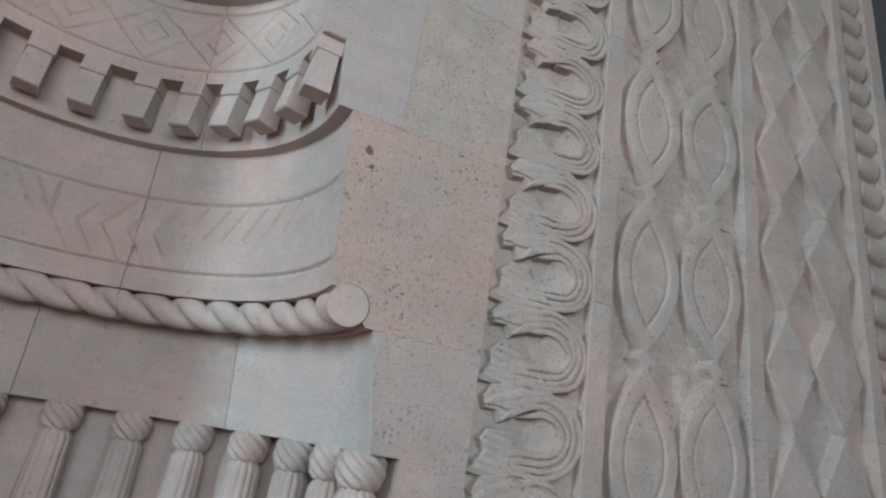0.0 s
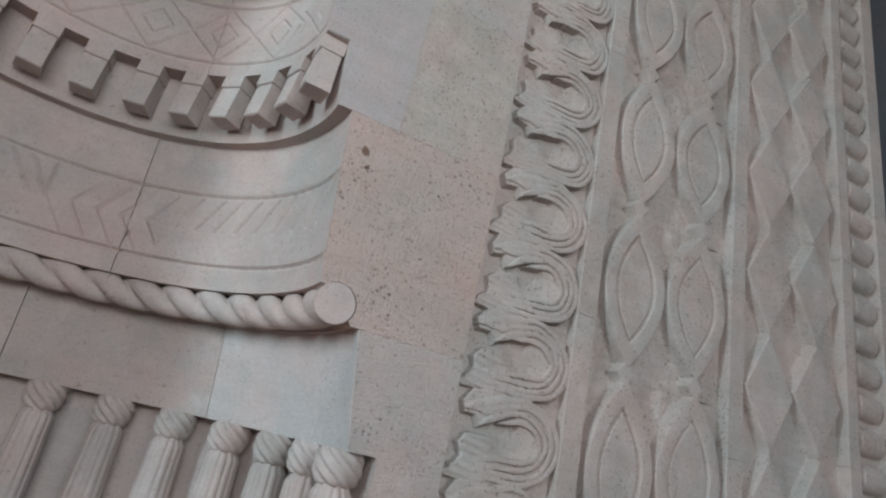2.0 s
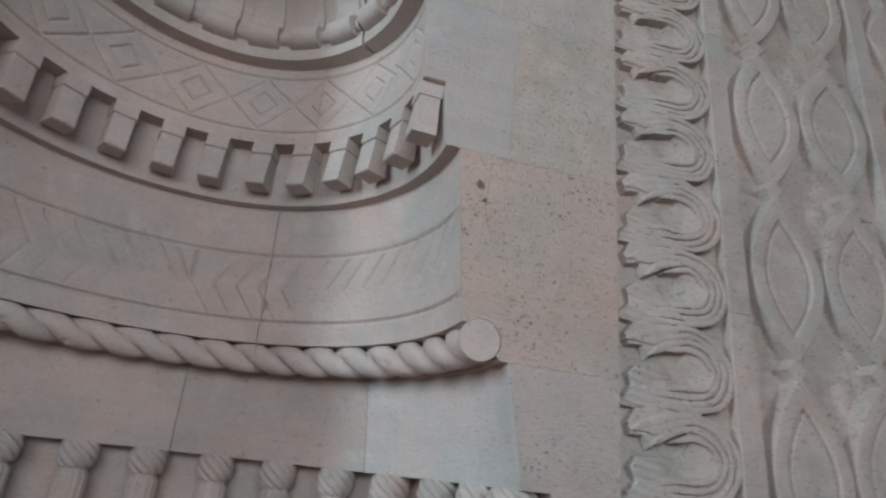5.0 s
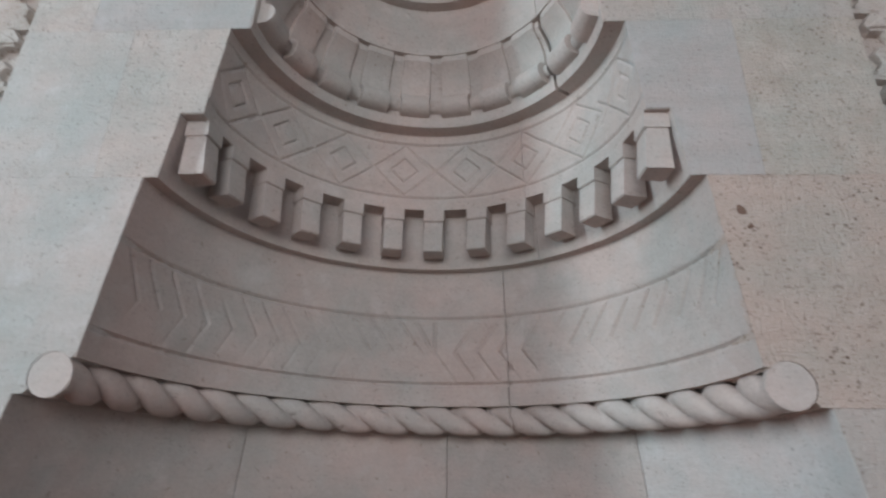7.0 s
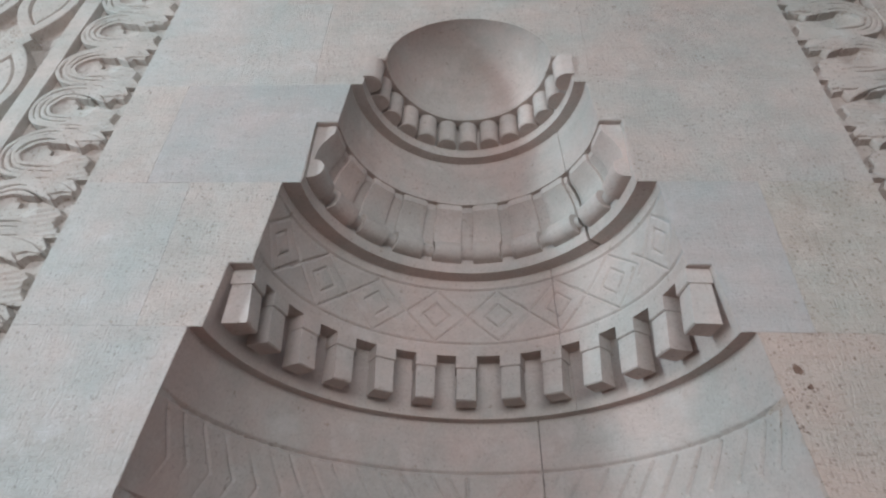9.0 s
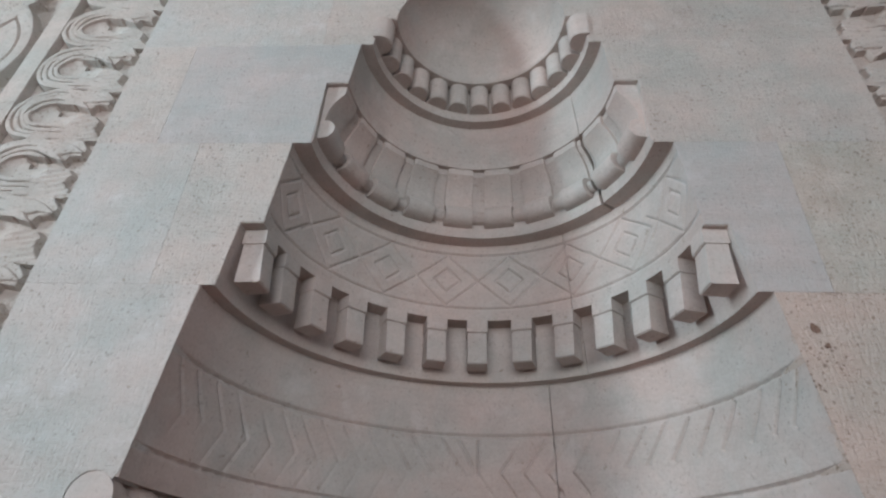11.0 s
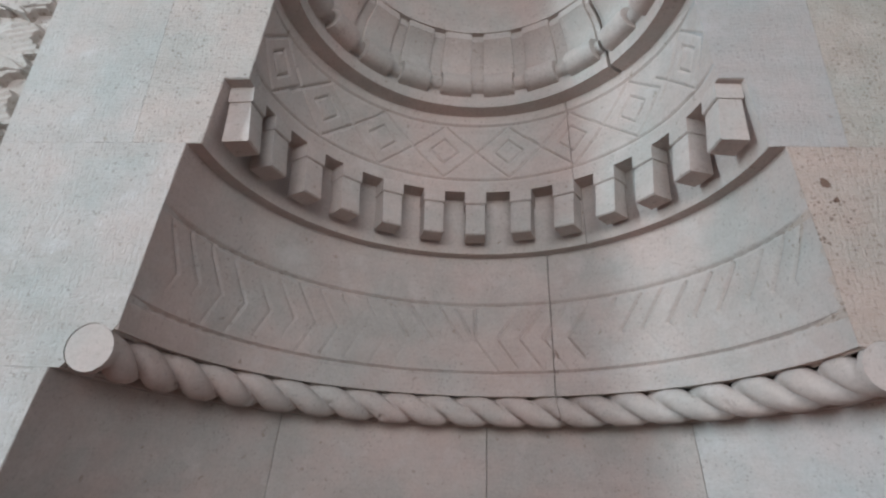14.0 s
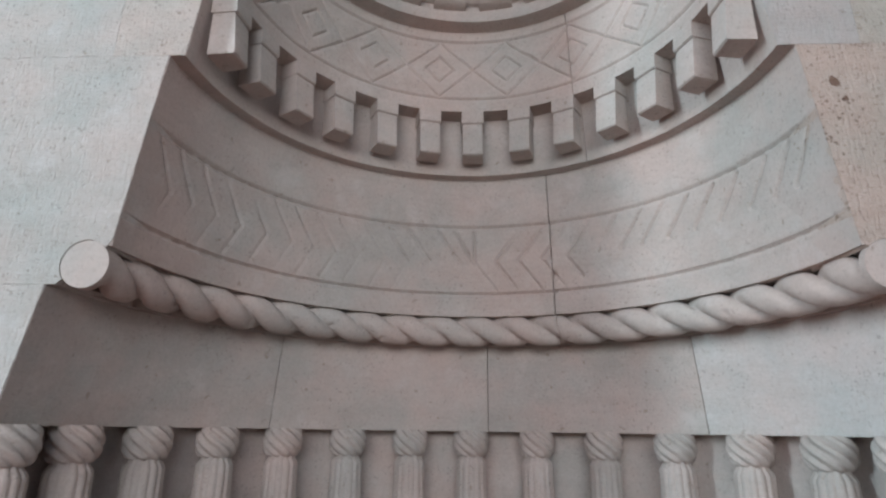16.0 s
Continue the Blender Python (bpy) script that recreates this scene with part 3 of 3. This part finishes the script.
def scroll_height(seed):
    """One comma-shaped leaf scroll, periodic upwards; each seed is cut a little differently."""
    cut = random.Random(seed)
    runs = [bend([(x + cut.uniform(-0.0035, 0.0035), y + cut.uniform(-0.0035, 0.0035)) for x, y in run]) for run in STRANDS]
    head_pts = [(x + cut.uniform(-0.003, 0.003), y + cut.uniform(-0.003, 0.003)) for x, y in HEAD]
    leaf_pts = [(x + cut.uniform(-0.004, 0.004), y + cut.uniform(-0.004, 0.004)) for x, y in LEAF]

    def height(U, V):
        best = np.zeros(U.shape)
        for k in (-1, 0, 1):
            u, v = U - 0.193, (V - (k + 0.5) * PITCH_S) * 1.068
            disc = smooth01((0.101 - np.hypot(u, v)) / 0.010) * ((u > -0.03) | (v < 0.0))
            leaf = smooth01((inside_poly(u, v, leaf_pts) + 0.004) / 0.010)
            fan = 0.0016 * np.sin((v + 0.20 * u) * 2 * np.pi / 0.019) * smooth01((-u - 0.05) / 0.06)
            body = (0.0315 + fan) * np.maximum(disc, leaf)
            # the dished eye, hollowed out under the hook
            eye = np.hypot((u + 0.028) / 1.15, v + 0.004)
            body = body - 0.0095 * smooth01((0.062 - eye) / 0.040) * (body > 0.004)
            under = smooth01((0.017 - seg_dist(u, v, -0.100, 0.012, -0.030, 0.034)) / 0.010)
            body = body * (1 - 0.60 * under)
            h = np.maximum(body, 0.0325 * smooth01((inside_poly(u, v, head_pts) + 0.003) / 0.006))
            for run, wide_ in zip(runs, (0.0095, 0.0090, 0.0088, 0.0086)):
                d = np.full(U.shape, 9.0)
                for (ax, ay), (bx, by) in zip(run, run[1:]):
                    d = np.minimum(d, seg_dist(u, v, ax, ay, bx, by))
                swell = wide_ * (1 + 0.50 * smooth01((-u - 0.02) / 0.06) * (v > 0)) * np.where(v > 0, 0.40 + 0.60 * smooth01((u - run[0][0]) / 0.035), 1.0)
                ridge = np.sqrt(np.clip(1 - (d / swell) ** 2, 0, 1))
                low = 0.004 * smooth01((-u - 0.06) / 0.10) * (v < 0)
                h = np.maximum(h, (0.0325 + 0.0060 * ridge ** 0.7 * (1 - 0.65 * smooth01((-u - 0.02) / 0.08) * (v < 0)) - low) * smooth01((swell - d) / 0.0024))
            best = np.maximum(best, h)
        q = np.stack([U + seed, U * 0, V], -1).reshape(-1, 3)
        rough = wobble(q * 2.0).reshape(U.shape)
        best = np.maximum(best, 0.011)
        return best + np.where(best < 0.0115, 0.0026, 0.0012) * rough * smooth01(U / 0.01) * smooth01(V / 0.008) * smooth01((PITCH_S - V) / 0.008)

    return height


ALM = 0.478


def lens_plate(du, dv, w, length, neck):
    """Signed inside distance of a pointed almond that ends in a narrow neck."""
    s = np.clip(np.abs(dv) / length, 0, 1)
    return w * (1 - s ** 1.9) + neck * s ** 1.9 - np.abs(du)


def almond_height(U, V):
    h = np.zeros(U.shape)
    for uc, w, w_in, shift in ((0.120, 0.112, 0.066, 0.0), (0.367, 0.123, 0.074, 0.023)):
        for k in (-1, 0, 1):
            dv = V - shift - k * ALM - ALM / 2
            du = U - uc + 0.006 * np.sin(dv * 9 + uc * 40)
            d = lens_plate(du, dv, w, 0.214, 0.014) * 0.85
            plate = smooth01((d + 0.001) / np.where(du < 0, 0.0075, 0.005)) * (np.abs(dv) < 0.216)
            inner = lens_plate(du, dv, w_in, 0.152, -0.002) * np.where(np.abs(dv) < 0.154, 1.0, 9.0)
            groove = np.clip(1.15 - np.abs(inner) / 0.0060, 0, 1) * 0.0105 * (np.abs(dv) < 0.158)
            body = (0.0395 - 0.002 * smooth01(inner / 0.006) - groove + 0.0012 * np.sin(np.clip(d / 0.045, 0, 1) * np.pi)) * plate
            knob = 0.0395 * smooth01((0.040 - np.abs(du) - np.abs(np.abs(dv) - ALM / 2) * 0.9) / 0.012)
            h = np.maximum(h, np.maximum(body, knob))
    q = np.stack([U, U * 0, V], -1).reshape(-1, 3)
    rough = wobble(q * 2.2).reshape(U.shape)
    return h + np.where(h < 0.004, 0.0066 * rough + 0.002, 0.0009 * rough) * smooth01(U / 0.01) * smooth01((0.51 - U) / 0.01)


LOZ_P = 0.363


def lozenge_height(U, V):
    h = np.zeros(U.shape)
    for uc, w, shift in ((0.116, 0.113, 0.0), (0.352, 0.122, 0.030)):
        for k in (-1, 0, 1, 2):
            dv = V - shift - k * LOZ_P
            d = w * (1 - np.abs(dv) / (LOZ_P / 2)) - np.abs(U - uc) + 0.007
            inside = (np.abs(dv) <= LOZ_P / 2)
            h = np.maximum(h, 0.0385 * smooth01((d + 0.001) / np.where(U < uc, 0.017, 0.009)) * inside)
    q = np.stack([U, U * 0, V], -1).reshape(-1, 3)
    rough = wobble(q * 2.2).reshape(U.shape)
    return h + np.where(h < 0.005, 0.0028 * rough, 0.0009 * rough) * smooth01(U / 0.01) * smooth01((0.51 - U) / 0.01)


TOOTH = 0.1185


def tooth_height(U, V):
    f = (V / TOOTH) % 1.0
    roll = np.sqrt(np.clip(1 - ((f - 0.60) / 0.40) ** 2, 0, 1)) * smooth01(f / 0.06 * (f > 0.2) + 0)
    end = smooth01((U - 0.012 - 0.018 * (2 * (f - 0.6)) ** 2) / 0.02) * smooth01((0.165 - U) / 0.012)
    return 0.037 * roll * end


BANDS = {}
BANDS["scroll"] = [relief_mesh("scroll", 0.0, 0.292, 0.0, PITCH_S, scroll_height(k), 0.0021, CARVED) for k in range(5)]
BANDS["almond"] = [relief_mesh("almond", a_, b_, 0.0, ALM, almond_height, 0.0025, CARVED) for a_, b_ in ((0.0, 0.238), (0.238, 0.508))]
BANDS["lozenge"] = [relief_mesh("lozenge", a_, b_, 0.0, LOZ_P, lozenge_height, 0.0035, CARVED) for a_, b_ in ((0.0, 0.232), (0.232, 0.51))]
BANDS["tooth"] = [relief_mesh("tooth", 0.0, 0.175, 0.0, TOOTH, tooth_height, 0.004, CARVED)]


def strip_mesh(x0, x1, y_front):
    """The lengths of stone that make up one upright fillet."""
    lengths, z0 = [], 0.0
    while z0 < 6.15:
        z1 = min(6.2, z0 + random.uniform(0.55, 0.85))
        n_ = 30
        zs = np.linspace(z0 + 0.0006, z1 - 0.0006, n_)
        pr = [(x0, GROUND + 0.01), (x0, y_front + 0.004), (x0 + 0.003, y_front), (x1 - 0.003, y_front), (x1, y_front + 0.004), (x1, GROUND + 0.01)]
        v = np.array([[(x, y, z) for x, y in pr] for z in zs]).reshape(-1, 3)
        v[:, 0] += 0.0014 * wobble(v * 0.7)
        v[:, 1] += 0.0012 * wobble(v[:, [2, 0, 1]])
        lengths.append(mesh_of("fillet_stone", v, grid_faces(n_, len(pr), 0, True), CARVED))
        z0 = z1
    return lengths


FILLETS = [strip_mesh(1.292, 1.356, -0.001), strip_mesh(1.860, 1.926, -0.001), strip_mesh(2.434, 2.496, -0.001), strip_mesh(2.668, 2.752, -0.001)]
for side in (1, -1):
    flip = Matrix.Diagonal((side, 1, 1, 1))
    for kind_, x0, pitch, phase, n0, n1, label, cat in (
        ("scroll", 1.0, PITCH_S, 1.801, -9, 15, "limestone band carved with a column of curling leaf scrolls", "scroll frieze"),
        ("almond", 1.356, ALM, 2.603, -5, 5, "limestone band carved with two columns of pointed almonds", "almond frieze"),
        ("lozenge", 1.926, LOZ_P, 2.938, -8, 5, "limestone band carved with two columns of raised lozenges", "lozenge frieze"),
        ("tooth", 2.495, TOOTH, 3.640, -30, 10, "limestone band cut with a row of rounded teeth", "tooth frieze"),
    ):
        frieze = thing(kind_ + "_frieze", label, cat, "carved bands of the frame")
        z_lo, z_hi = phase + n0 * pitch, phase + n1 * pitch
        width_ = {"scroll": 0.292, "almond": 0.508, "lozenge": 0.51, "tooth": 0.175}[kind_]
        add("backing", box_mesh("backing", side * x0, side * (x0 + width_), GROUND + 0.006, 0.16, z_lo, z_hi, CARVED), frieze)
        for i in range(n0, n1):
            for me in (BANDS[kind_][i % 5:i % 5 + 1] if kind_ == "scroll" else BANDS[kind_]):
                add(kind_, me, frieze, at=Matrix.Translation((side * x0, GROUND, phase + i * pitch)) @ flip)
    for stones in FILLETS:
        fillet = thing("fillet", "flat raised limestone fillet between carved bands", "fillet", "fillets of the frame")
        for me in stones:
            add("fillet_stone", me, fillet, at=flip)
